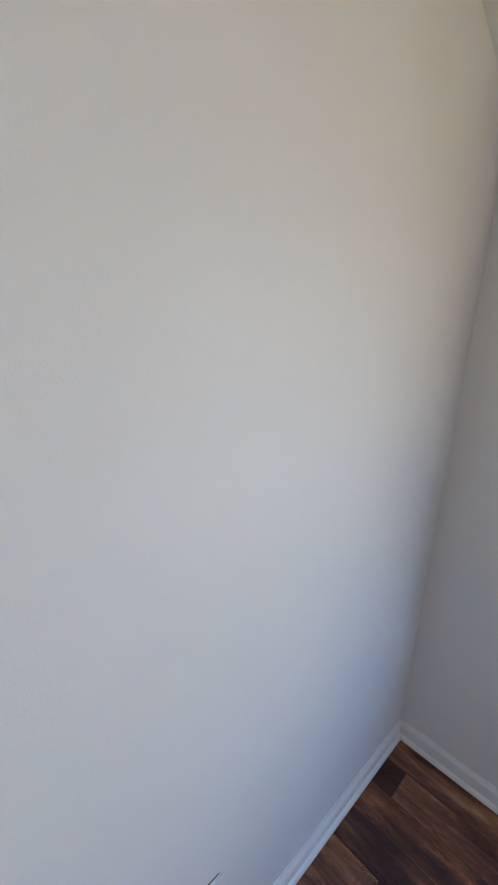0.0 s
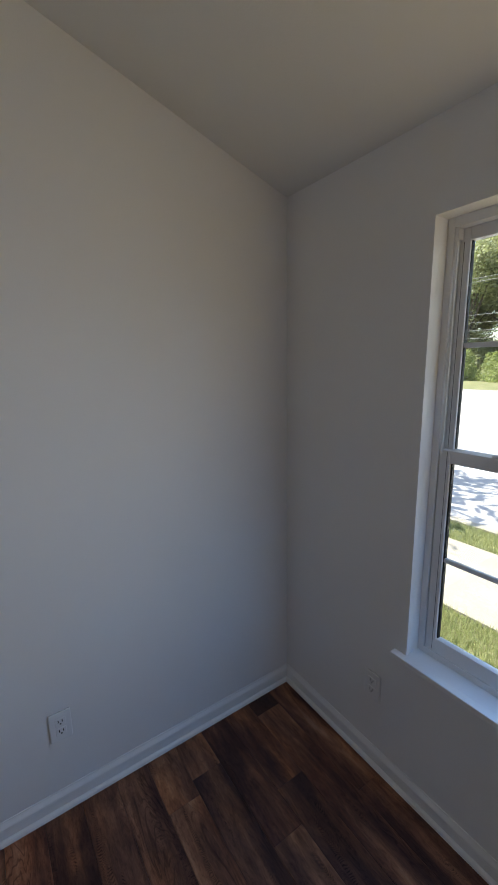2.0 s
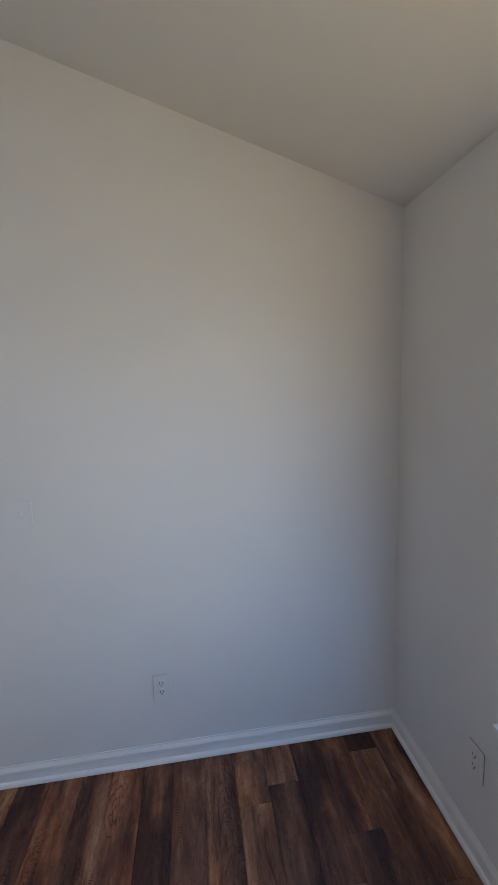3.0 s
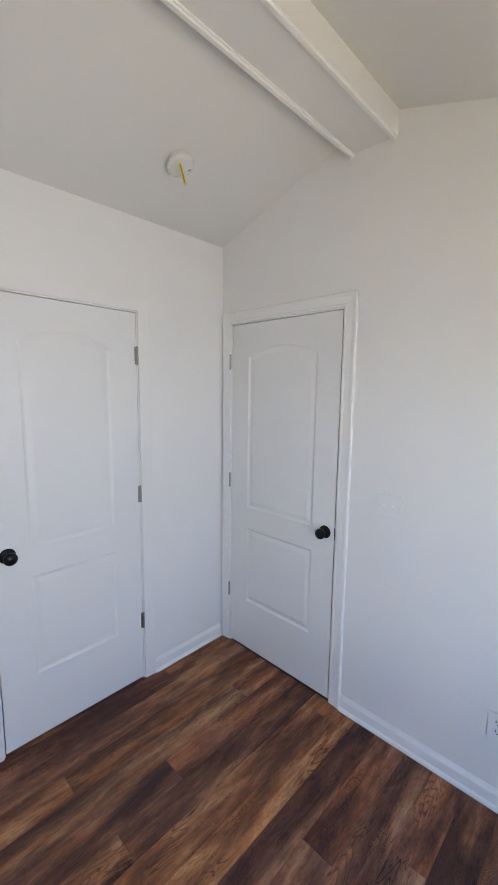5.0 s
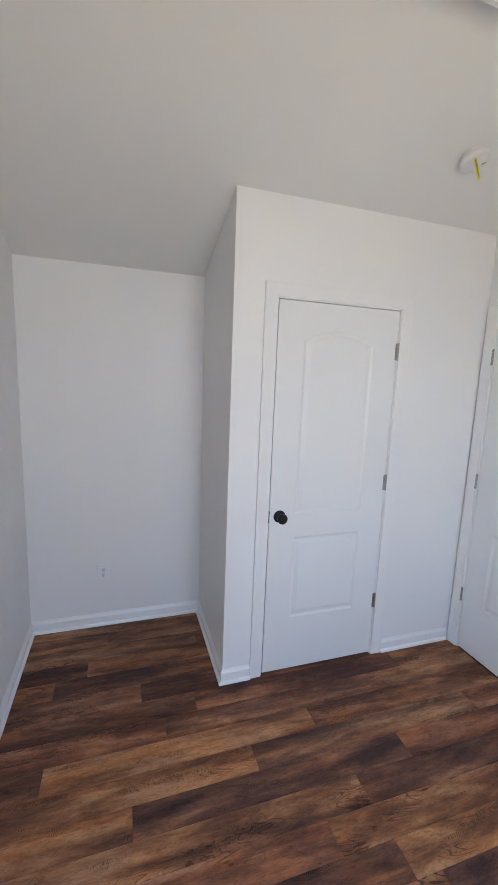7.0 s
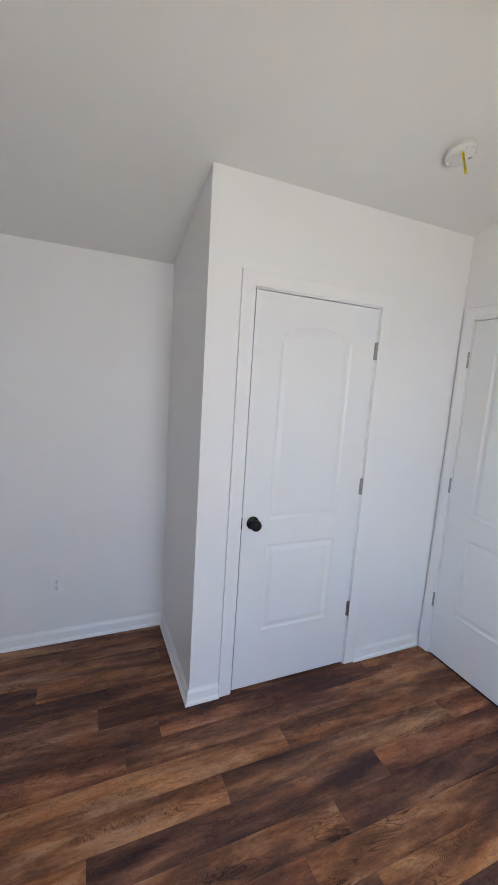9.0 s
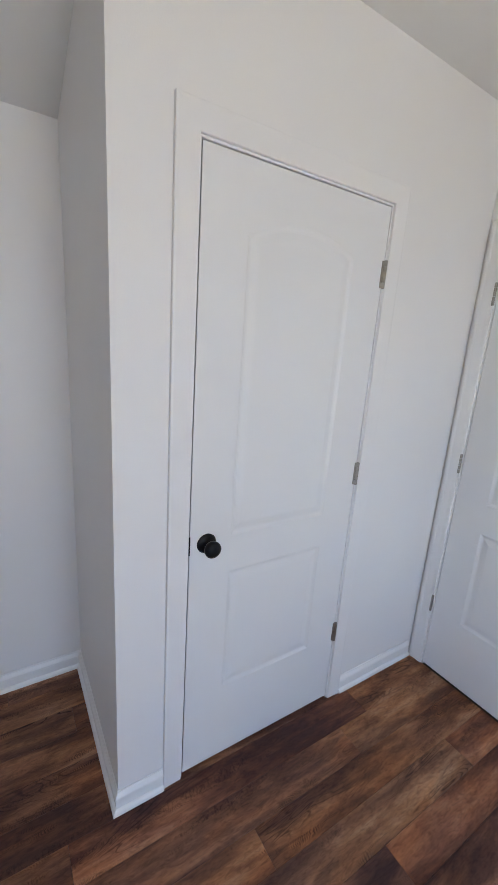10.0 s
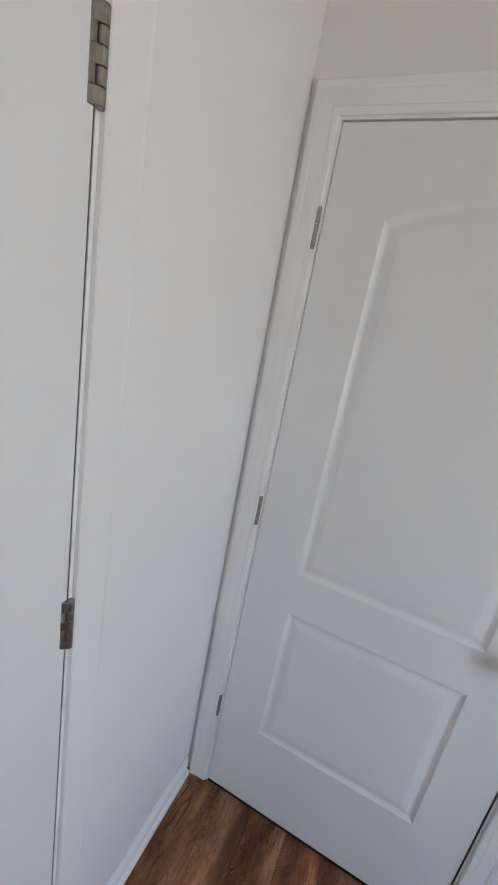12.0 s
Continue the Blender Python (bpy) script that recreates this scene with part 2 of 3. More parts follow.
M_LEAF = leaf_mat("tree_leaves", (0.21, 0.22, 0.12), (0.42, 0.43, 0.25))
M_BUSH = leaf_mat("bush_leaves", (0.16, 0.19, 0.07), (0.32, 0.36, 0.15))
M_GRASS = leaf_mat("grass_blades", (0.17, 0.19, 0.08), (0.36, 0.37, 0.18))


# ---- building helpers ----
def mesh(name, bm, mat, smooth=False):
    me = bpy.data.meshes.new(name)
    bmesh.ops.recalc_face_normals(bm, faces=bm.faces)
    bm.to_mesh(me)
    bm.free()
    for mm in mat if isinstance(mat, (list, tuple)) else (mat,):
        me.materials.append(mm)
    if smooth:
        me.shade_smooth()
    return me


def part(name, bm, mat, parent=None, label="", smooth=False, at=None, kind=""):
    ob = new(name, mesh(name, bm, mat, smooth))
    ob.parent = parent
    if at is not None:
        ob.matrix_basis = at
    return tagged(ob, label=label, kind=kind)


def prism(bm, poly, axis, a, b):
    """A closed prism: the polygon lies across the axis ('x', 'y' or 'z') and is drawn out from a to b."""
    def put(u, v, w):
        return {"x": (w, u, v), "y": (u, w, v), "z": (u, v, w)}[axis]
    lo = [bm.verts.new(put(u, v, a)) for u, v in poly]
    hi = [bm.verts.new(put(u, v, b)) for u, v in poly]
    bm.faces.new(lo), bm.faces.new(hi)
    for i in range(len(poly)):
        j = (i + 1) % len(poly)
        bm.faces.new((lo[i], lo[j], hi[j], hi[i]))
    return lo + hi


def box(bm, x0, x1, y0, y1, z0, z1):
    return prism(bm, [(x0, y0), (x1, y0), (x1, y1), (x0, y1)], "z", z0, z1)


def bevel(bm, width, segments=2):
    bmesh.ops.bevel(bm, geom=list(bm.edges), offset=width, segments=segments, affect="EDGES", profile=0.5)


def soft_box(x0, x1, y0, y1, z0, z1, width, segments=2):
    bm = bmesh.new()
    box(bm, x0, x1, y0, y1, z0, z1)
    bevel(bm, width, segments)
    return bm


def lathe(bm, profile, steps=32, axis="y"):
    """Turns (radius, height) points round an axis through the origin."""
    rings = []
    for r, h in profile:
        ring = []
        for i in range(steps):
            a = 2 * math.pi * i / steps
            u, v = r * math.cos(a), r * math.sin(a)
            ring.append(bm.verts.new({"y": (u, h, v), "z": (u, v, h)}[axis]))
        rings.append(ring)
    for a, b in zip(rings, rings[1:]):
        for i in range(steps):
            j = (i + 1) % steps
            bm.faces.new((a[i], a[j], b[j], b[i]))
    bm.faces.new(rings[0]), bm.faces.new(rings[-1])


def structure(ob, label=""):
    return tagged(ob, label=label, kind="structure")


# ---- walls ----
top = lambda y: ceil_z(y) + 0.06
bm = bmesh.new()
ys = [Y_S - WALL, ED[0], ED[1], Y_N + WALL]
for y0, y1, z0 in ((ys[0], ED[0], -0.1), (ED[0], ED[1], DOOR_H + 0.02), (ED[1], ys[3], -0.1)):
    poly = [(y0, z0), (y1, z0), (y1, top(y1))]
    if y0 < Y_R < y1:
        poly.append((Y_R, top(Y_R)))
    prism(bm, poly + [(y0, top(y0))], "x", X_E, X_E + WALL)
structure(part("wall_east", bm, M_WALL), "off-white painted gable wall beside the entry door")
bm = bmesh.new()
prism(bm, [(ys[0], -0.1), (ys[3], -0.1), (ys[3], top(ys[3])), (Y_R, top(Y_R)), (ys[0], top(ys[0]))], "x", X_W - WALL, X_W)
structure(part("wall_west", bm, M_WALL), "off-white painted plain gable wall")
bm = bmesh.new()
for x0, x1, z0, z1 in ((X_W, WIN[0], -0.1, EAVE + 0.05), (WIN[1], X_E, -0.1, EAVE + 0.05),
                       (WIN[0], WIN[1], -0.1, WIN[2] - 0.02), (WIN[0], WIN[1], WIN[3], EAVE + 0.05)):
    box(bm, x0, x1, Y_S - WALL, Y_S, z0, z1)
structure(part("wall_south", bm, M_WALL), "off-white painted wall with the window")
bm = bmesh.new()
box(bm, X_W, X_E, Y_N, Y_N + WALL, -0.1, EAVE + 0.05)
structure(part("wall_north", bm, M_WALL), "off-white painted back wall of the nook")
bm = bmesh.new()
for x0, x1, z0 in ((X_C, CD[0], -0.1), (CD[1], X_E, -0.1), (CD[0], CD[1], DOOR_H + 0.02)):
    prism(bm, [(0, z0), (0.11, z0), (0.11, ceil_z(0.11) + 0.03), (0, ceil_z(0) + 0.03)], "x", x0, x1)
structure(part("wall_closet_front", bm, M_WALL), "off-white painted closet front wall round the closet door")
bm = bmesh.new()
prism(bm, [(0.11, -0.1), (Y_N, -0.1), (Y_N, ceil_z(Y_N) + 0.03), (0.11, ceil_z(0.11) + 0.03)], "x", X_C, X_C + 0.1)
structure(part("wall_closet_side", bm, M_WALL), "off-white painted closet side wall facing the nook")
# unseen panel added behind the entry door, shuts light out of its gaps
bm = bmesh.new()
box(bm, X_E + WALL, X_E + WALL + 0.05, ED[0] - 0.2, ED[1] + 0.2, -0.1, 2.3)
structure(part("wall_hall", bm, M_WALL), "unseen plain panel added to close the opening behind the entry door")

# ---- ceiling: two slopes, thick slabs ----
bm = bmesh.new()
for ya, yb in ((Y_S - WALL - 0.3, Y_R), (Y_R, Y_N + WALL + 0.3)):
    za = EAVE + SLOPE * min(ya - Y_S, Y_N - ya)
    zb = EAVE + SLOPE * min(yb - Y_S, Y_N - yb)
    prism(bm, [(ya, za), (yb, zb), (yb, zb + 0.2), (ya, za + 0.2)], "x", X_W - WALL - 0.1, X_E + WALL + 0.1)
structure(part("ceiling", bm, M_CEIL), "off-white painted vaulted ceiling with two slopes")

# ---- boxed ridge beam ----
B_N, B_S, B_Z = -0.852, -1.068, 2.689
beam = structure(new("ridge_beam"), "white boxed ridge beam under the vaulted ceiling")
bm = bmesh.new()
box(bm, X_W, X_E, B_S + 0.02, B_N - 0.02, B_Z + 0.014, ceil_z(Y_R) - 0.02)
part("beam_soffit", bm, M_CEIL, beam)
for y0, y1 in ((B_N - 0.02, B_N), (B_S, B_S + 0.02)):
    bm = bmesh.new()
    box(bm, X_W, X_E, y0, y1, B_Z, ceil_z(B_N) + 0.05)
    for e in [e for e in bm.edges if all(v.co.z < B_Z + 0.01 for v in e.verts) and abs(e.verts[0].co.x - e.verts[1].co.x) > 1]:
        bmesh.ops.bevel(bm, geom=[e], offset=0.007, segments=3, affect="EDGES")
    part("beam_side_board", bm, M_TRIM, beam)

# ---- baseboards ----
PROFILE = [(0, 0), (0.0215, 0), (0.0212, 0.005), (0.0198, 0.0105), (0.0165, 0.0150), (0.0115, 0.0178), (0.0095, 0.0185), (0.0095, 0.0510), (0.0080, 0.0530),
           (0.0110, 0.0545), (0.0124, 0.0570), (0.0128, 0.0600), (0.0112, 0.0650), (0.0082, 0.0700), (0.0052, 0.0750), (0.0035, 0.0790), (0.0030, 0.0830), (0, 0.0830)]


def baseboard(p0, p1, inward, s0, s1, label):
    """A run from p0 to p1 on the floor; s0, s1: 1 at an inner corner, -1 at an outer one, 0 for a square end."""
    bm = bmesh.new()
    p0, p1, inn = Vector((*p0, 0)), Vector((*p1, 0)), Vector((*inward, 0))
    along = (p1 - p0).normalized()
    ends = []
    for p, s, k in ((p0, s0, 1), (p1, s1, -1)):
        ends.append([bm.verts.new(p + inn * d + along * (k * s * d) + Vector((0, 0, z))) for d, z in PROFILE])
    for i in range(len(PROFILE)):
        j = (i + 1) % len(PROFILE)
        bm.faces.new((ends[0][i], ends[0][j], ends[1][j], ends[1][i]))
    bm.faces.new(ends[0]), bm.faces.new(ends[1])
    return structure(part("baseboard", bm, M_TRIM), label)


BASE = "white moulded baseboard with a rounded shoe"
baseboard((X_E, Y_S), (X_E, -0.9245), (-1, 0), 1, 0, BASE + " under the light switch")
baseboard((X_W, Y_S), (X_E, Y_S), (0, 1), 1, 1, BASE + " under the window")
baseboard((X_W, Y_S), (X_W, Y_N), (1, 0), 1, 1, BASE + " on the plain wall")
baseboard((X_W, Y_N), (X_C, Y_N), (0, -1), 1, 1, BASE + " at the back of the nook")
baseboard((X_C, Y_N), (X_C, 0), (-1, 0), 1, -1, BASE + " on the closet side")
baseboard((X_C, 0), (CD[0] - 0.0725, 0), (0, -1), -1, 0, BASE + " beside the closet door")
baseboard((CD[1] + 0.0725, 0), (-0.0185, 0), (0, -1), 0, 0, BASE + " between the two doors")


# ---- doors ----
CASING = [(0, 0), (0, 0.008), (0.003, 0.0105), (0.014, 0.011), (0.0165, 0.0100), (0.019, 0.0108), (0.046, 0.0122), (0.050, 0.0142), (0.0615, 0.0150), (0.066, 0.0118), (0.066, 0)]


PLAIN_CASING = [(0, 0), (0, 0.010), (0.002, 0.0118), (0.058, 0.0128), (0.0645, 0.0140), (0.066, 0.0134), (0.066, 0)]


def casing_piece(bm, a, b, out, cut_a, cut_b, profile):
    """A casing strip along the edge of an opening in the plane y = 0, front towards -y. out: the way from the opening; cut: 1 mitred."""
    a, b, out = Vector((a[0], 0, a[1])), Vector((b[0], 0, b[1])), Vector((out[0], 0, out[1]))
    along = (b - a).normalized()
    rows = []
    for p, cut, k in ((a, cut_a, -1), (b, cut_b, 1)):
        rows.append([bm.verts.new(p + out * w + along * (k * cut * w) + Vector((0, -d, 0))) for w, d in profile])
    for i in range(len(profile)):
        j = (i + 1) % len(profile)
        bm.faces.new((rows[0][i], rows[0][j], rows[1][j], rows[1][i]))
    bm.faces.new(rows[0]), bm.faces.new(rows[1])


def panel_loop(cx, half, z0, z1, rise, d, n=14):
    """The outline of a door panel drawn in by d; an arched head where rise > 0."""
    pts = [(cx - half + d, z0 + d), (cx + half - d, z0 + d)]
    if rise <= 0:
        return pts + [(cx + half - d, z1 - d), (cx - half + d, z1 - d)]
    r = (half * half + rise * rise) / (2 * rise)
    cz, rr, hh = z1 + rise - r, r - d, half - d
    a = math.asin(hh / rr)
    return pts + [(cx + rr * math.sin(a * (1 - 2 * i / n)), cz + rr * math.cos(a * (1 - 2 * i / n))) for i in range(n + 1)]


STEPS = [(0, 0), (0.002, 0.0004), (0.008, 0.0042), (0.014, 0.0065), (0.019, 0.0067), (0.026, 0.0052), (0.040, 0.0022), (0.044, 0.0018)]


def door_slab(width, height, half, relief=1.0):
    """A moulded two-panel slab in x 0..width, front at y = 0 towards -y."""
    bm = bmesh.new()
    outer = [bm.verts.new((x, 0, z)) for x, z in ((0.0, 0.004), (width, 0.004), (width, height), (0.0, height))]
    edges = [bm.edges.new((outer[i], outer[(i + 1) % 4])) for i in range(4)]
    fields = []
    for z0, z1, rise in ((0.320, 0.800, 0.0), (0.930, 1.843, 0.055)):
        before = None
        for d, deep in STEPS:
            ring = [bm.verts.new((x, deep * relief, z)) for x, z in panel_loop(width / 2, half, z0, z1, rise, d)]
            if before is None:
                edges += [bm.edges.new((ring[i], ring[(i + 1) % len(ring)])) for i in range(len(ring))]
            else:
                for i in range(len(ring)):
                    j = (i + 1) % len(ring)
                    bm.faces.new((before[i], before[j], ring[j], ring[i]))
            before = ring
        fields.append(before)
    bmesh.ops.triangle_fill(bm, edges=edges, use_beauty=True, use_dissolve=False, normal=(0, -1, 0))
    for f in fields:
        bm.faces.new(f)
    back = [bm.verts.new((v.co.x, 0.035, v.co.z)) for v in outer]
    for i in range(4):
        j = (i + 1) % 4
        bm.faces.new((outer[i], outer[j], back[j], back[i]))
    bm.faces.new(back)
    return bm


def hinge(parent, x, z, side):
    """A butt hinge with its five knuckles, 89 mm tall; side: how far the leaf shows on the frame."""
    h = new("hinge")
    h.parent = parent
    h.matrix_basis = pose(x, 0, z)
    tagged(h, label="satin nickel butt hinge")
    part("leaf", soft_box(-side, 0.0095, -0.0012, 0.006, -0.0445, 0.0445, 0.0008, 1), M_NICKEL, h)
    for i in range(5):
        bm = bmesh.new()
        a = -0.0445 + i * 0.0178
        r = 0.0060
        lathe(bm, [(r * 0.8, a + 0.0003), (r, a + 0.0009), (r, a + 0.0168), (r * 0.8, a + 0.0175)], 16, "z")
        part("knuckle", bm, M_NICKEL, h, smooth=False, at=pose(0.0, -0.0058, 0))
    for i in (0, 2, 4):
        a = -0.0445 + i * 0.0178
        bm = bmesh.new()
        prism(bm, [(-0.0122, -0.0010), (-0.0098, -0.0046), (-0.0030, -0.0106), (-0.0010, -0.0040)], "z", a + 0.0005, a + 0.0173)
        part("wrap", bm, M_NICKEL, h)
    for i in (1, 3):
        a = -0.0445 + i * 0.0178
        bm = bmesh.new()
        box(bm, -0.0123, -0.0076, -0.0050, -0.0010, a, a + 0.0178)
        part("wrap", bm, M_NICKEL, h)
        # dark box put in as the shade of the open slot beside the knuckle
        bm = bmesh.new()
        box(bm, -0.0078, -0.0058, -0.0040, -0.0008, a + 0.0004, a + 0.0174)
        part("gap", bm, M_SLOT, h)
    for a, b in ((-0.0445, -0.047), (0.0445, 0.047)):
        bm = bmesh.new()
        lathe(bm, [(0.0056, a), (0.005, (a + b) / 2), (0.002, b)], 16, "z")
        part("pin_tip", bm, M_NICKEL, h, at=pose(0.0, -0.0062, 0))


def knob(parent, x, z):
    k = new("door_handle")
    k.parent = parent
    k.matrix_basis = pose(x, 0, z)
    tagged(k, label="matt black round door knob")
    bm = bmesh.new()
    lathe(bm, [(0.0335, 0.0), (0.0335, -0.003), (0.031, -0.0065), (0.024, -0.0095), (0.0145, -0.0115), (0.0125, -0.014), (0.012, -0.027)], 40)
    part("rosette", bm, M_BLACK, k, smooth=True)
    bm = bmesh.new()
    lathe(bm, [(0.012, -0.024), (0.0145, -0.0275), (0.022, -0.032), (0.0265, -0.039), (0.0278, -0.046), (0.0262, -0.053), (0.021, -0.0585), (0.0135, -0.0615), (0.004, -0.0625)], 40)
    part("knob", bm, M_BLACK, k, smooth=True)


def door(number, width, half, knob_x, hinge_x, at, label, frame_label, profile):
    """A hung door and its frame, built in x 0..width with the wall's face at y = 0."""
    gap, hung = 0.0042, 0.0017
    left, right = (gap, hung) if knob_x < width / 2 else (hung, gap)
    d = structure(new(f"door_{number}"), label)
    d.matrix_basis = at @ pose(left, 0.0, 0.007)
    part("slab", door_slab(width - left - right, DOOR_H - 0.007 - gap, half, 0.8 if number == 1 else 1.0), M_DOOR, d)
    knob(d, knob_x, 0.923)
    for z in (1.816, 1.082, 0.351):
        hinge(d, hinge_x, z, 0.0125 if number == 1 else 0.0175)
    edge = -0.0005 if knob_x < width / 2 else width - left - right + 0.0005
    part("latch_plate", soft_box(edge - 0.0020, edge + 0.0020, -0.0010, 0.03, 0.891, 0.955, 0.0006, 1), M_BLACK, d, "matt black latch plate")
    fr = structure(new("door_frame"), frame_label)
    fr.matrix_basis = at
    r = 0.006
    for a, b, out, ca, cb in (((-r, 0), (-r, DOOR_H + r), (-1, 0), 0, 1), ((-r, DOOR_H + r), (width + r, DOOR_H + r), (0, 1), 1, 1),
                              ((width + r, DOOR_H + r), (width + r, 0), (1, 0), 1, 0)):
        bm = bmesh.new()
        casing_piece(bm, a, b, out, ca, cb, profile)
        part("casing", bm, M_WALL if number == 1 else M_TRIM, fr)
    for x0, x1, z0, z1 in ((-0.0195, 0.0, 0, DOOR_H), (width, width + 0.0195, 0, DOOR_H), (-0.0195, width + 0.0195, DOOR_H, DOOR_H + 0.0195)):
        bm = bmesh.new()
        box(bm, x0, x1, -0.002, 0.112, z0, z1)
        part("jamb", bm, M_TRIM, fr)
    for x0, x1, z0, z1 in ((0.0, 0.011, 0, DOOR_H - 0.011), (width - 0.011, width, 0, DOOR_H - 0.011), (0.0, width, DOOR_H - 0.011, DOOR_H)):
        bm = bmesh.new()
        box(bm, x0, x1, 0.038, 0.07, z0, z1)
        part("door_stop", bm, M_TRIM, fr)
    return d


w1, w2 = CD[1] - CD[0], ED[1] - ED[0]
door(1, w1, 0.206, 0.058, w1 - 0.003, pose(CD[0], 0, 0), "closed white moulded two-panel closet door with a black knob", "white painted frame round the closet door", PLAIN_CASING)
door(2, w2, 0.243, w2 - 0.062, -0.012, pose(0, ED[1], 0, 0, 0, -90), "closed white moulded two-panel entry door with a black knob", "white painted frame round the entry door", CASING)


# ---- wall plates ----
def screw(parent, x, z, dy=0.0):
    bm = bmesh.new()
    lathe(bm, [(0.0032, -0.0050), (0.0030, -0.0060), (0.001, -0.0063)], 12)
    part("screw", bm, M_PLATE, parent, at=pose(x, dy, z))


def outlet(at, label):
    o = new("power_outlet")
    o.matrix_basis = at
    tagged(o, label=label, category="power outlet", group="power outlets of the room")
    part("cover_plate", soft_box(-0.0360, 0.0360, -0.0085, -0.0022, -0.057, 0.057, 0.0028), M_PLATE, o)
    # near-black backing, colours in the shadow line round the outlet plate
    part("wall_box", soft_box(-0.0335, 0.0335, -0.0024, 0.0, -0.0545, 0.0545, 0.0003, 1), M_SLOT, o, "dark backing painted as the shade behind the plate")
    for z in (-0.0195, 0.0195):
        face = part("socket", soft_box(-0.0170, 0.0170, -0.0103, -0.006, z - 0.0145, z + 0.0145, 0.0012), M_PLATE, o)
        for x, h in ((-0.0065, 0.0105), (0.0065, 0.009)):
            bm = bmesh.new()
            box(bm, x - 0.0016, x + 0.0016, -0.0107, -0.0098, z + 0.004 - h / 2, z + 0.004 + h / 2)
            part("slot", bm, M_SLOT, face)
        bm = bmesh.new()
        lathe(bm, [(0.0030, -0.0098), (0.0030, -0.0107)], 12)
        part("slot", bm, M_SLOT, face, at=pose(0, 0, z - 0.007))
    screw(o, 0, 0, -0.0022)
    return o


outlet(pose(0, -1.619, 0.350, 0, 0, -90), "white duplex power outlet beside the entry door wall's corner")
outlet(pose(-0.531, Y_S, 0.356, 0, 0, 180), "white duplex power outlet under the window side")
outlet(pose(-2.166, Y_N, 0.37), "white duplex power outlet in the nook")

sw = new("light_switch")
sw.matrix_basis = pose(0, -1.127, 1.143, 0, 0, -90)
tagged(sw, label="white double toggle light switch beside the entry door", category="light switch")
part("cover_plate", soft_box(-0.0600, 0.0600, -0.0085, -0.0022, -0.057, 0.057, 0.0028), M_PLATE, sw)
# same near-black backing for the shadow line round the switch plate
part("wall_box", soft_box(-0.0575, 0.0575, -0.0024, 0.0, -0.0545, 0.0545, 0.0003, 1), M_SLOT, sw, "dark backing painted as the shade behind the plate")
for x in (-0.023, 0.023):
    part("toggle_surround", soft_box(x - 0.0055, x + 0.0055, -0.0090, -0.006, -0.0125, 0.0125, 0.0006, 1), M_PLATE, sw)
    bm = soft_box(-0.0035, 0.0035, -0.013, 0.0, -0.0045, 0.0045, 0.001, 1)
    part("toggle", bm, M_PLATE, sw, at=pose(x, -0.0082, 0.001, 28))
    for z in (-0.030, 0.030):
        screw(sw, x, z, -0.0022)

# ---- smoke detector on the slope, with its pull tag ----
sx, sy = -0.592, -0.372
det = new("smoke_detector")
det.matrix_basis = pose(sx, sy, ceil_z(sy), -math.degrees(math.atan(SLOPE)), 0, 0)
tagged(det, label="round white smoke detector with yellow pull tag on the ceiling", category="smoke detector")
bm = bmesh.new()
lathe(bm, [(0.050, 0.0), (0.050, -0.018)], 48, "z")
part("base_plate", bm, M_DETECTOR, det)
bm = bmesh.new()
lathe(bm, [(0.046, 0.0), (0.060, -0.001), (0.062, -0.006), (0.061, -0.014), (0.056, -0.022), (0.046, -0.026), (0.028, -0.0275), (0.004, -0.028)], 48, "z")
lean = pose(0, 0, -0.014, 0, -7, 0)
body = part("housing", bm, M_DETECTOR, det, smooth=True, at=lean)
for i in range(12):
    part("vent_slot", soft_box(0.049, 0.056, -0.004, 0.004, -0.0262, -0.0225, 0.0006, 1), M_DETECTOR, body, at=pose(0, 0, 0, 0, 0, 30 * i))
bm = bmesh.new()
lathe(bm, [(0.009, -0.025), (0.009, -0.0295), (0.007, -0.0305)], 20, "z")
part("test_button", bm, M_DETECTOR, body, at=pose(0.018, 0.014, 0))
bm = bmesh.new()
lathe(bm, [(0.0042, -0.024), (0.0042, -0.0285)], 12, "z")
part("indicator", bm, M_SLOT, body, at=pose(0.034, -0.006, 0))
bm = bmesh.new()
box(bm, 0.036, 0.044, -0.0135, -0.0110, -0.0275, -0.0235)
part("grille_slit", bm, M_SLOT, body)
tag = part("pull_tag", soft_box(-0.0055, 0.0055, -0.0006, 0.0006, -0.092, 0.0, 0.0003, 1), M_TAG, det, "yellow plastic pull tag with dark print", at=pose(-0.028, -0.026, -0.040, 14, -5, -36))
for i in range(7):
    bm = bmesh.new()
    box(bm, -0.0022, 0.0026, -0.0012, -0.0006, -0.078 + i * 0.010, -0.073 + i * 0.010)
    part("print_bar", bm, M_INK, tag)


# ---- window ----
win = structure(new("window_1"), "white vinyl double-hung window with horizontal bars, closed")
wx0, wx1, wz0, wz1 = WIN


def bar(name, x0, x1, y0, y1, z0, z1, parent=win, mat=None, r=0.002, label=""):
    return part(name, soft_box(x0, x1, y0, y1, z0, z1, r, 2), mat or M_VINYL, parent, label)


yf = Y_S - 0.066
for name, x0, x1, z0, z1 in (("window_frame", wx0, wx0 + 0.022, wz0, wz1), ("window_frame", wx1 - 0.022, wx1, wz0, wz1),
                             ("window_frame", wx0 + 0.022, wx1 - 0.022, wz1 - 0.028, wz1), ("window_frame", wx0 + 0.022, wx1 - 0.022, wz0, wz0 + 0.022)):
    bar(name, x0, x1, yf - 0.07, yf, z0, z1)
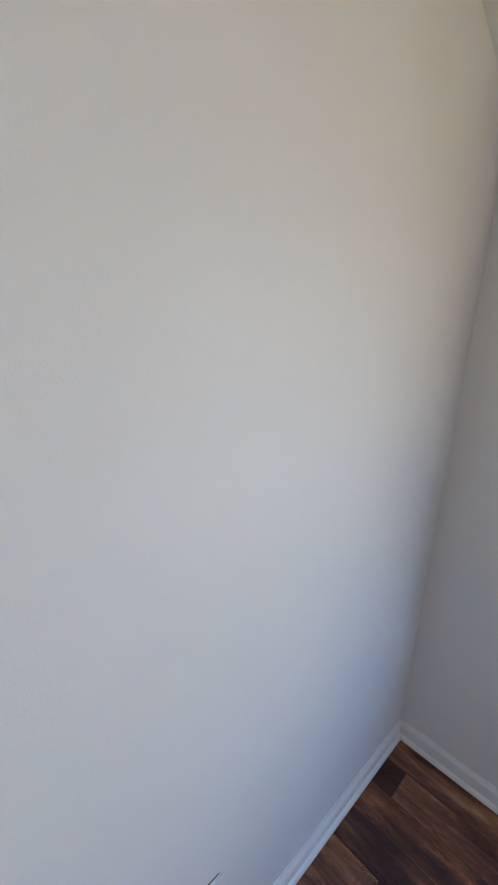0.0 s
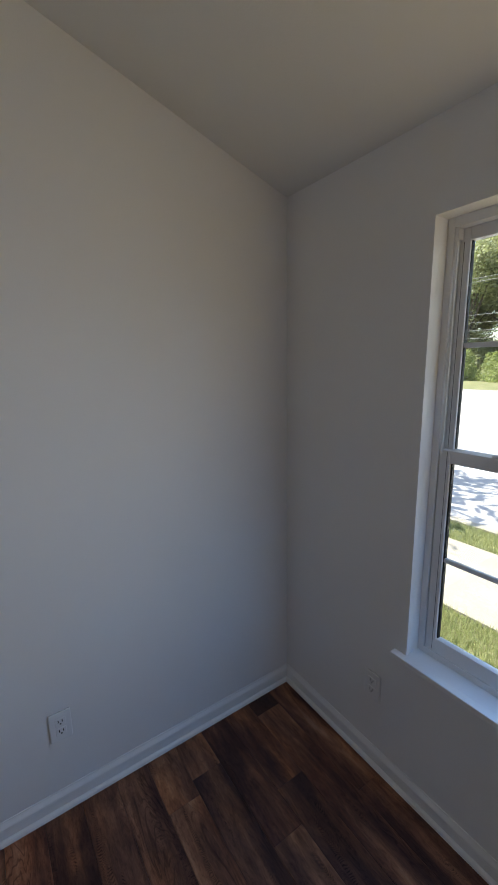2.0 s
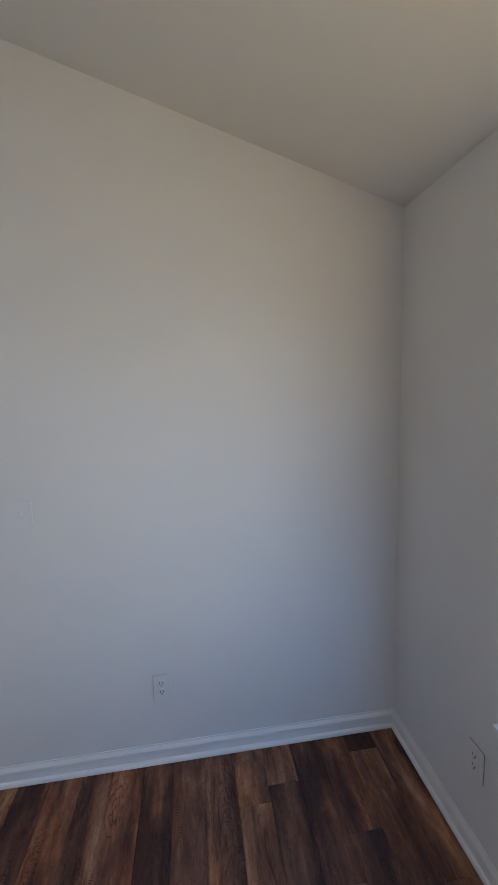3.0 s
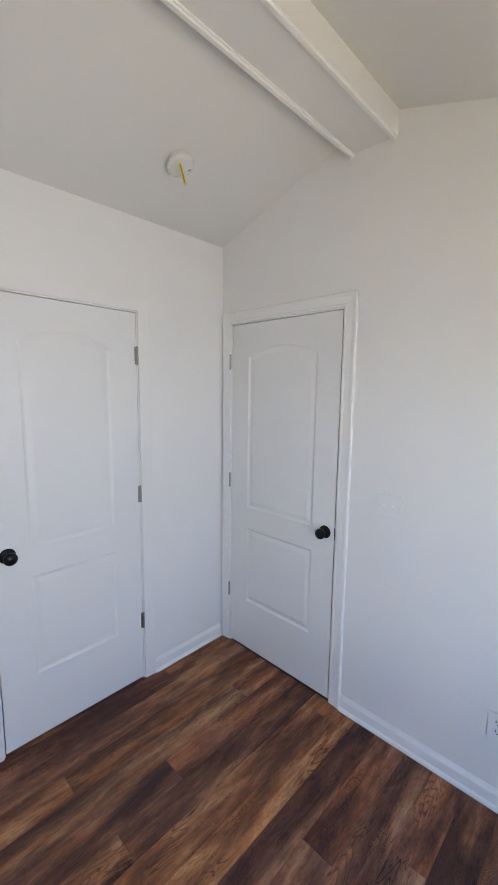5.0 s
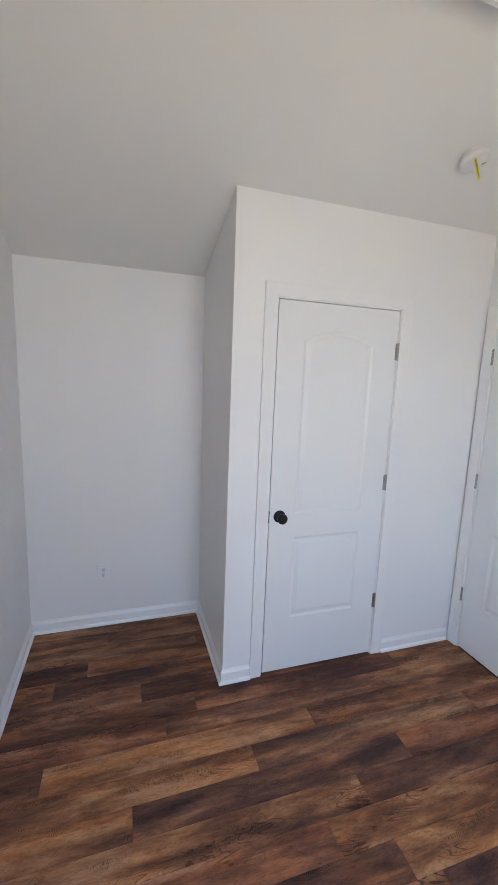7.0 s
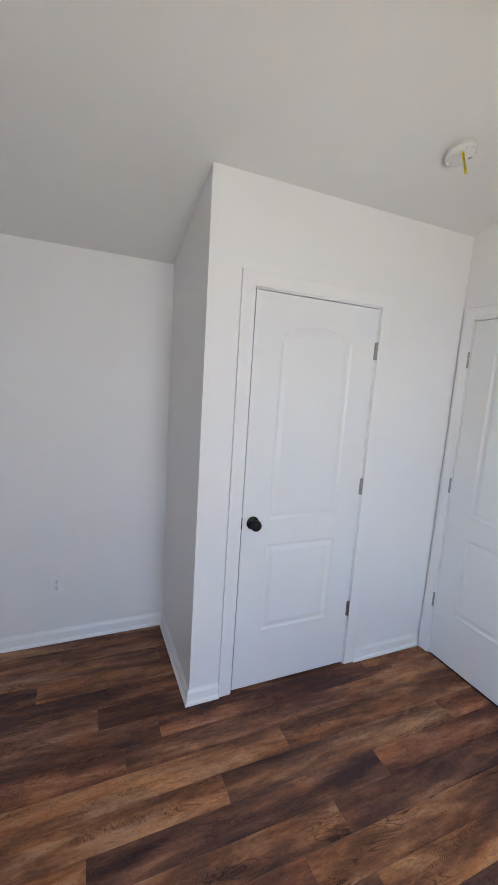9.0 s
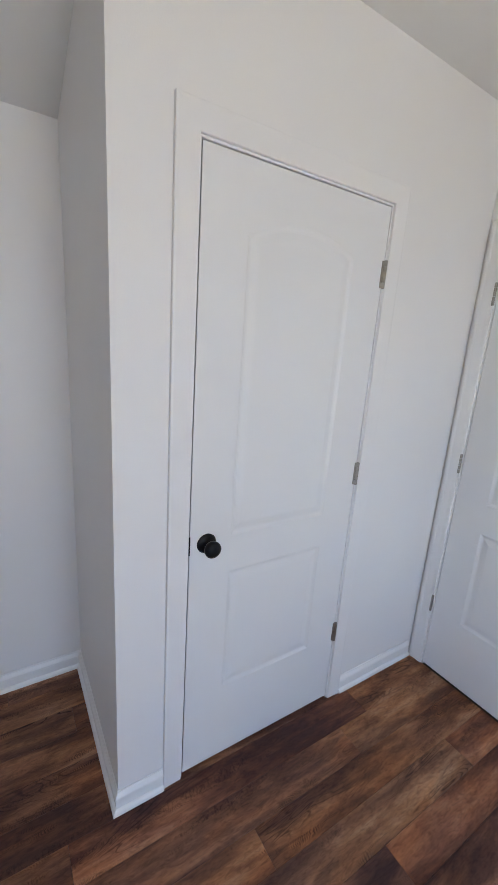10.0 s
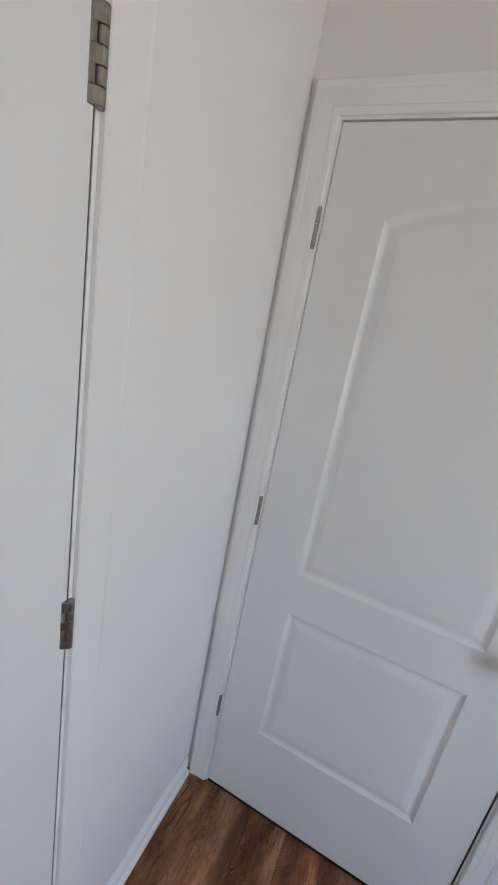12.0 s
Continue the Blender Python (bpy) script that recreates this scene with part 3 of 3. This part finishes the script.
# tracks at both sides
for x0, x1 in ((wx0 + 0.022, wx0 + 0.034), (wx1 - 0.034, wx1 - 0.022)):
    bar("balance_track", x0, x1, yf - 0.052, yf - 0.036, wz0 + 0.02, wz1 - 0.025)
    bar("track_lip", x0, x1 - 0.004, yf - 0.008, yf - 0.003, 1.31, wz1 - 0.03, r=0.001)
    bar("tilt_stop", x0, x1, yf - 0.03, yf - 0.004, wz1 - 0.062, wz1 - 0.03)
gx0, gx1 = wx0 + 0.022, wx1 - 0.022


def sash(name, y0, y1, z0, z1, bottom, head, stile, muntin_z):
    gx0, gx1 = wx0 + 0.0250, wx1 - 0.0250
    s = new(name)
    s.parent = win
    tagged(s, label="white vinyl sash with one horizontal bar")
    bar("stile", gx0, gx0 + stile, y0, y1, z0, z1, s)
    bar("stile", gx1 - stile, gx1, y0, y1, z0, z1, s)
    bar("rail", gx0 + stile, gx1 - stile, y0, y1, z0, z0 + bottom, s)
    bar("rail", gx0 + stile, gx1 - stile, y0, y1, z1 - head, z1, s)
    ym = (y0 + y1) / 2
    wide = 0.005 if bottom > 0.05 else 0.0018
    for x0, x1, a, b in ((gx0 + stile, gx0 + stile + wide, z0 + bottom, z1 - head), (gx1 - stile - wide, gx1 - stile, z0 + bottom, z1 - head)):
        bar("gasket", x0, x1, y0 + 0.004, ym + 0.006, a, b, s, M_GASKET, 0.0008)
    bar("muntin", gx0 + stile, gx1 - stile, ym - 0.006, ym + 0.006, muntin_z - 0.008, muntin_z + 0.008, s)
    bm = bmesh.new()
    box(bm, gx0 + stile - 0.003, gx1 - stile + 0.003, ym - 0.0025, ym - 0.0005 - 0.0002, z0 + bottom - 0.003, z1 - head + 0.003)
    pane = part("pane", bm, M_GLASS, s, "clear glass pane")
    pane.visible_shadow = False


# dark grey bars laid on the stiles, painted shade of grooves not cut
for x in (wx0 + 0.0350, wx1 - 0.0364):
    bar("track_groove", x, x + 0.0014, yf - 0.0345, yf - 0.0328, 1.325, wz1 - 0.066, mat=M_GROOVE_SHADE, r=0.0003)
for x in (wx0 + 0.0495, wx1 - 0.0509):
    bar("stile_groove", x, x + 0.0014, yf - 0.0065, yf - 0.0050, wz0 + 0.03, 1.318, mat=M_GROOVE_SHADE, r=0.0003)


sash("upper_sash", yf - 0.062, yf - 0.034, 1.285, wz1 - 0.028, 0.036, 0.036, 0.028, 1.648)
sash("lower_sash", yf - 0.032, yf - 0.006, wz0 + 0.022, 1.322, 0.052, 0.042, 0.036, 0.945)
for x in (gx1 - 0.189, gx0 + 0.189):
    lock = new("sash_lock")
    lock.parent = win
    lock.matrix_basis = pose(x, yf - 0.02, 1.322)
    part("lock_base", soft_box(-0.03, 0.03, -0.011, 0.011, 0, 0.006, 0.002), M_VINYL, lock)
    part("lock_lever", soft_box(-0.022, 0.012, -0.006, 0.020, 0.006, 0.014, 0.003), M_VINYL, lock)
bm = soft_box(wx0 - 0.048, wx1 + 0.048, Y_S, Y_S + 0.028, wz0 - 0.02, wz0, 0.003, 2)
stool = part("window_sill", bm, M_TRIM, win, "white painted window stool")
bm = bmesh.new()
box(bm, wx0, wx1, yf, Y_S + 0.003, wz0 - 0.02, wz0 - 0.0005)
part("sill_board", bm, M_TRIM, win)
bm = bmesh.new()
box(bm, wx0, wx1, Y_S - WALL - 0.02, yf, wz0 - 0.02, wz0 - 0.0005)
part("outer_sill", bm, M_VINYL, win)

# ---- ground outside ----
Y_LAWN, Y_WALK, Y_STRIP, Y_ROAD, Y_VERGE = -2.8, -4.78, -6.15, -6.72, -31.5
bm = bmesh.new()
bmesh.ops.create_grid(bm, x_segments=60, y_segments=60, size=400)
structure(part("ground", bm, M_LAWN, at=pose(0, 0, GROUND)), "green lawn with bare patches round the house")
bm = bmesh.new()
box(bm, -40, 60, Y_STRIP, Y_WALK, GROUND - 0.08, GROUND + 0.03)
structure(part("pavement", bm, M_CONCRETE), "sunlit pale concrete sidewalk")
bm = bmesh.new()
box(bm, -60, 90, Y_VERGE, Y_ROAD - 0.15, GROUND - 0.1, GROUND + 0.012)
structure(part("road", bm, M_ASPHALT), "wide sunlit pale grey concrete road")
bm = bmesh.new()
for y0, y1 in ((Y_ROAD - 0.15, Y_ROAD), (Y_VERGE - 0.15, Y_VERGE)):
    box(bm, -60, 90, y0, y1, GROUND - 0.1, GROUND + 0.035)
structure(part("kerb", bm, M_CONCRETE), "pale concrete kerb along the road")
# outer skin of the house round the window and its footing
bm = bmesh.new()
box(bm, X_W - WALL, X_E + WALL, Y_S - WALL, Y_N + WALL, GROUND - 0.2, -0.1)
structure(part("foundation", bm, M_CONCRETE), "plain concrete foundation of the house")


def blades(name, x0, x1, y0, y1, count, tall, z):
    rnd = random.Random(3)
    verts, faces = [], []
    for _ in range(count):
        x, y = rnd.uniform(x0, x1), rnd.uniform(y0, y1)
        h, a, lean = tall * rnd.uniform(0.5, 1.3), rnd.uniform(0, 6.283), rnd.uniform(0.2, 0.7)
        dx, dy = math.cos(a), math.sin(a)
        w = 0.004
        k = len(verts)
        verts += [(x - dy * w, y + dx * w, z), (x + dy * w, y - dx * w, z), (x + dx * h * lean, y + dy * h * lean, z + h)]
        faces.append((k, k + 1, k + 2))
    me = bpy.data.meshes.new(name)
    me.from_pydata(verts, [], faces)
    me.materials.append(M_GRASS)
    return tagged(new(name, me), label="short green lawn grass with thin dry patches", category="grass", kind="stuff")


blades("grass", -1.6, 3.0, Y_WALK, Y_LAWN - 0.2, 60000, 0.06, GROUND)
blades("grass", -1.5, 5.0, Y_ROAD, Y_STRIP, 22000, 0.06, GROUND)


# ---- trees and hedge across the road ----
def tree(seed, height, spread, leaves=11000, low=0.35):
    rnd = random.Random(seed)
    t = new("tree")
    bm = bmesh.new()

    def limb(p, q, r0, r1):
        d = (q - p).normalized()
        u = d.orthogonal().normalized()
        w = d.cross(u)
        rings = [[bm.verts.new(c + (u * math.cos(i * math.pi / 3) + w * math.sin(i * math.pi / 3)) * r) for i in range(6)] for c, r in ((p, r0), (q, r1))]
        for i in range(6):
            bm.faces.new((rings[0][i], rings[0][(i + 1) % 6], rings[1][(i + 1) % 6], rings[1][i]))

    base, fork = Vector((0, 0, -0.05)), Vector((rnd.uniform(-0.3, 0.3), rnd.uniform(-0.3, 0.3), height * low))
    limb(base, fork, 0.22, 0.15)
    tips = []
    for i in range(9):
        a = i * 2.4 + rnd.uniform(-0.3, 0.3)
        q = fork + Vector((math.cos(a) * spread * rnd.uniform(0.25, 0.8), math.sin(a) * spread * rnd.uniform(0.25, 0.8), height * rnd.uniform(0.05, 0.55)))
        limb(fork, q, 0.09, 0.03)
        tips.append(q)
        for _ in range(3):
            s = q + Vector((rnd.uniform(-1, 1), rnd.uniform(-1, 1), rnd.uniform(-0.3, 1))) * spread * 0.35
            limb(q, s, 0.03, 0.01)
            tips.append(s)
    part("trunk", bm, M_BARK, t, "grey-brown trunk and limbs")
    verts, faces = [], []
    for _ in range(leaves):
        c = rnd.choice(tips) + Vector([rnd.gauss(0, spread * 0.13) for _ in range(3)])
        s = rnd.uniform(0.09, 0.2)
        a, b = Vector([rnd.gauss(0, 1) for _ in range(3)]).normalized() * s, Vector([rnd.gauss(0, 1) for _ in range(3)]).normalized() * s
        k = len(verts)
        verts += [c - a, c - b * 0.5, c + a, c + b * 0.5]
        faces.append((k, k + 1, k + 2, k + 3))
    me = bpy.data.meshes.new("crown")
    me.from_pydata([tuple(v) for v in verts], [], faces)
    me.materials.append(M_LEAF)
    crown = new("crown", me)
    crown.parent = t
    return tagged(t, label="tall leafy green tree beyond the road", category="tree", group="trees beyond the road")


kinds = [tree(5, 13.0, 4.2), tree(9, 10.5, 3.6), tree(14, 12.0, 3.2)]
rnd = random.Random(8)
spots = [(x + rnd.uniform(-1.2, 1.2), -49 - rnd.uniform(0, 7)) for x in range(-6, 46, 3)] + [(x + rnd.uniform(-1, 1), -58 - rnd.uniform(0, 6)) for x in range(2, 44, 4)]
for i, (x, y) in enumerate(spots):
    m = pose(x, y, GROUND, 0, 0, rnd.uniform(0, 360)) @ Matrix.Scale(rnd.uniform(1.1, 1.35), 4)
    if i < 3:
        kinds[i].matrix_basis = m
    else:
        copy_thing(kinds[i % 3], m)

under = tree(27, 6.6, 3.8, 9000, 0.08)
tagged(under, label="low leafy undergrowth tree at the foot of the woods")
for i, x in enumerate(tuple(range(-4, 44, 2)) + tuple(range(3, 43, 4))):
    m = pose(x + rnd.uniform(-0.8, 0.8), (-50.5 if i < 24 else -57.0) - rnd.uniform(0, 5), GROUND, 0, 0, rnd.uniform(0, 360)) @ Matrix.Scale(rnd.uniform(0.85, 1.15), 4)
    if i == 0:
        under.matrix_basis = m
    else:
        copy_thing(under, m)

# out of view; added so that its branches throw shadows on the road
street = tree(17, 6.8, 2.5, 1500)
street.matrix_basis = pose(6.4, -6.45, GROUND, 0, 0, 40)
tagged(street, label="unseen sparse young tree on the grass strip beside the road", group="street trees")


def bush(seed):
    rnd = random.Random(seed)
    t = new("bush")
    bm = bmesh.new()
    for i in range(9):
        a = i * 0.7
        q = Vector((math.cos(a) * rnd.uniform(0.3, 1.2), math.sin(a) * rnd.uniform(0.3, 1.0), rnd.uniform(1.2, 2.4)))
        u = Vector((0.03, 0, 0))
        v = [bm.verts.new(p) for p in (-u, u, Vector((0, 0.04, 0)), q)]
        for f in ((0, 1, 3), (1, 2, 3), (2, 0, 3), (0, 2, 1)):
            bm.faces.new([v[k] for k in f])
    part("stems", bm, M_BARK, t)
    verts, faces = [], []
    for _ in range(6500):
        a, r = rnd.uniform(0, 6.283), rnd.random() ** 0.5
        h = rnd.random()
        wide = (1.0 - 0.55 * h * h) * (1 + 0.22 * math.sin(3 * a + seed) + 0.15 * math.sin(7 * h + a * 2))
        c = Vector((math.cos(a) * r * 2.1 * wide, math.sin(a) * r * 1.3 * wide, 0.05 + h * 3.0 * (1 + 0.12 * math.sin(a * 5))))
        s = rnd.uniform(0.07, 0.14)
        p, q = Vector([rnd.gauss(0, 1) for _ in range(3)]).normalized() * s, Vector([rnd.gauss(0, 1) for _ in range(3)]).normalized() * s
        k = len(verts)
        verts += [tuple(c - p), tuple(c - q * 0.6), tuple(c + p), tuple(c + q * 0.6)]
        faces.append((k, k + 1, k + 2, k + 3))
    me = bpy.data.meshes.new("foliage")
    me.from_pydata(verts, [], faces)
    me.materials.append(M_BUSH)
    crown = new("foliage", me)
    crown.parent = t
    return tagged(t, label="bright green overgrown bush at the lawn edge beyond the road", category="bush", group="bushes beyond the road")


shrubs = [bush(21), bush(33)]
for i, x in enumerate(range(0, 40, 3)):
    m = pose(x + rnd.uniform(-0.6, 0.6), -43.5 + rnd.uniform(-0.8, 0.8), GROUND, 0, 0, rnd.uniform(-25, 25)) @ Matrix.Scale(rnd.uniform(0.85, 1.12), 4)
    if i < 2:
        shrubs[i].matrix_basis = m
    else:
        copy_thing(shrubs[i % 2], m)

# ---- utility poles and cables ----
M_CABLE = plain("cable_sheath", (0.25, 0.25, 0.25), 0.6)
for x in (-16, 40):
    bm = bmesh.new()
    lathe(bm, [(0.16, -0.1), (0.10, 10.5)], 12, "z")
    pole = new("utility_pole")
    pole.matrix_basis = pose(x, -34.5, GROUND)
    tagged(pole, label="weathered wooden utility pole carrying cables", category="utility pole", group="utility poles")
    part("shaft", bm, M_BARK, pole)
    part("crossarm", soft_box(-0.06, 0.06, -1.1, 1.1, 9.3, 9.42, 0.01, 1), M_BARK, pole)
for y, z, sag in ((-34.5, 4.3, 0.5), (-34.5, 4.9, 0.5), (-34.5, 5.5, 0.5), (-34.5, 6.1, 0.5), (-33.5, 8.85, 0.7), (-35.5, 8.85, 0.6)):
    curve = bpy.data.curves.new("cable", "CURVE")
    curve.dimensions, curve.bevel_depth, curve.bevel_resolution = "3D", 0.016, 1
    sp = curve.splines.new("POLY")
    sp.points.add(28)
    for i, p in enumerate(sp.points):
        u = i / 28
        p.co = (-16 + 56 * u, y, z + GROUND - 4 * sag * u * (1 - u), 1)
    curve.materials.append(M_CABLE)
    tagged(new("cable", curve), label="thin overhead cable strung between utility poles", category="cable", group="overhead cables", kind="")

# ---- floor: subfloor and planks ----
floor = structure(new("floor"), "dark brown wood-look vinyl plank floor")
bm = bmesh.new()
box(bm, X_W - WALL, X_E + WALL, Y_S - WALL, Y_N + WALL, -0.1, -0.006)
part("subfloor", bm, M_SUB, floor)
ROW, LONG, Y0 = 0.1257, 1.21, -0.02
JOINT = {-5: -2.137, 0: -0.485, 1: -0.65, 2: -1.16, 3: -0.288, 4: -0.81, 5: -1.11, 6: -0.105, 7: -1.107, 9: -0.635, 11: -0.439,
         15: -0.252, 17: -0.548, 18: -0.408, 13: -0.02}
# tone of each plank of a row, from east to west, where it is known; rows 13 to 21 are darkened to imitate the dimmer
# light there
TONE = {-5: "gd", -4: "dg", -3: "td", -2: "dt", -1: "ddt", 0: "trdd", 1: "gdrd", 2: "ttd", 3: "rgtt", 4: "rdtg", 5: "dtg", 6: "torg", 7: "odog",
        8: "dgot", 9: "rddg", 10: "dorg", 11: "rgdr", 12: "drtg", 13: "ddrd", 14: "ddrd", 15: "dddd", 16: "dsdd", 17: "dsdd", 18: "dsdd", 19: "sdsd",
        20: "ddsd", 21: "ssdd"}


def lay_plank(a, b, y0, y1, tone):
    """One floor plank from x = a to b and y0 to y1, with eased edges."""
    g = 0.0004
    lb, wy = b - a, y1 - y0
    c, dz = 0.0012, 0.0009
    bm = bmesh.new()
    low = [bm.verts.new(p) for p in ((g, g, -0.006), (lb - g, g, -0.006), (lb - g, wy - g, -0.006), (g, wy - g, -0.006))]
    mid = [bm.verts.new((v.co.x, v.co.y, -dz)) for v in low]
    up = [bm.verts.new(p) for p in ((g + c, g + c, 0), (lb - g - c, g + c, 0), (lb - g - c, wy - g - c, 0), (g + c, wy - g - c, 0))]
    for r0, r1 in ((low, mid), (mid, up)):
        for q in range(4):
            bm.faces.new((r0[q], r0[(q + 1) % 4], r1[(q + 1) % 4], r1[q]))
    bm.faces.new(up), bm.faces.new(low)
    part("plank", bm, WOODS[tone], floor, at=pose(a, y0, 0))


rnd = random.Random(12)
for k in range(-6, 22):
    y1 = Y0 - ROW * k
    y0 = y1 - ROW
    if k == -6:
        y1 = min(y1, Y_N)
    y1, y0 = min(y1, Y_N), max(y0, Y_S)
    if y1 - y0 < 0.004:
        continue
    east = X_E if k >= 0 else X_C
    x = JOINT.get(k, rnd.uniform(-1.2, 0))
    while x < east:
        x += LONG
    tones = TONE.get(k, "dgrt")
    i = 0
    spans = []
    while x > X_W:
        a, b = max(x - LONG, X_W), min(x, east)
        if b - a > 0.01:
            spans.append((a, b, tones[i % len(tones)]))
            i += 1
        x -= LONG
    for a, b, tone in spans:
        lay_plank(a, b, y0, y1, tone)
# the row that runs on under the closet door
for a, b in ((X_C + 0.1, -0.93), (-0.93, X_E)):
    lay_plank(a, b, Y0, Y0 + ROW, "d")
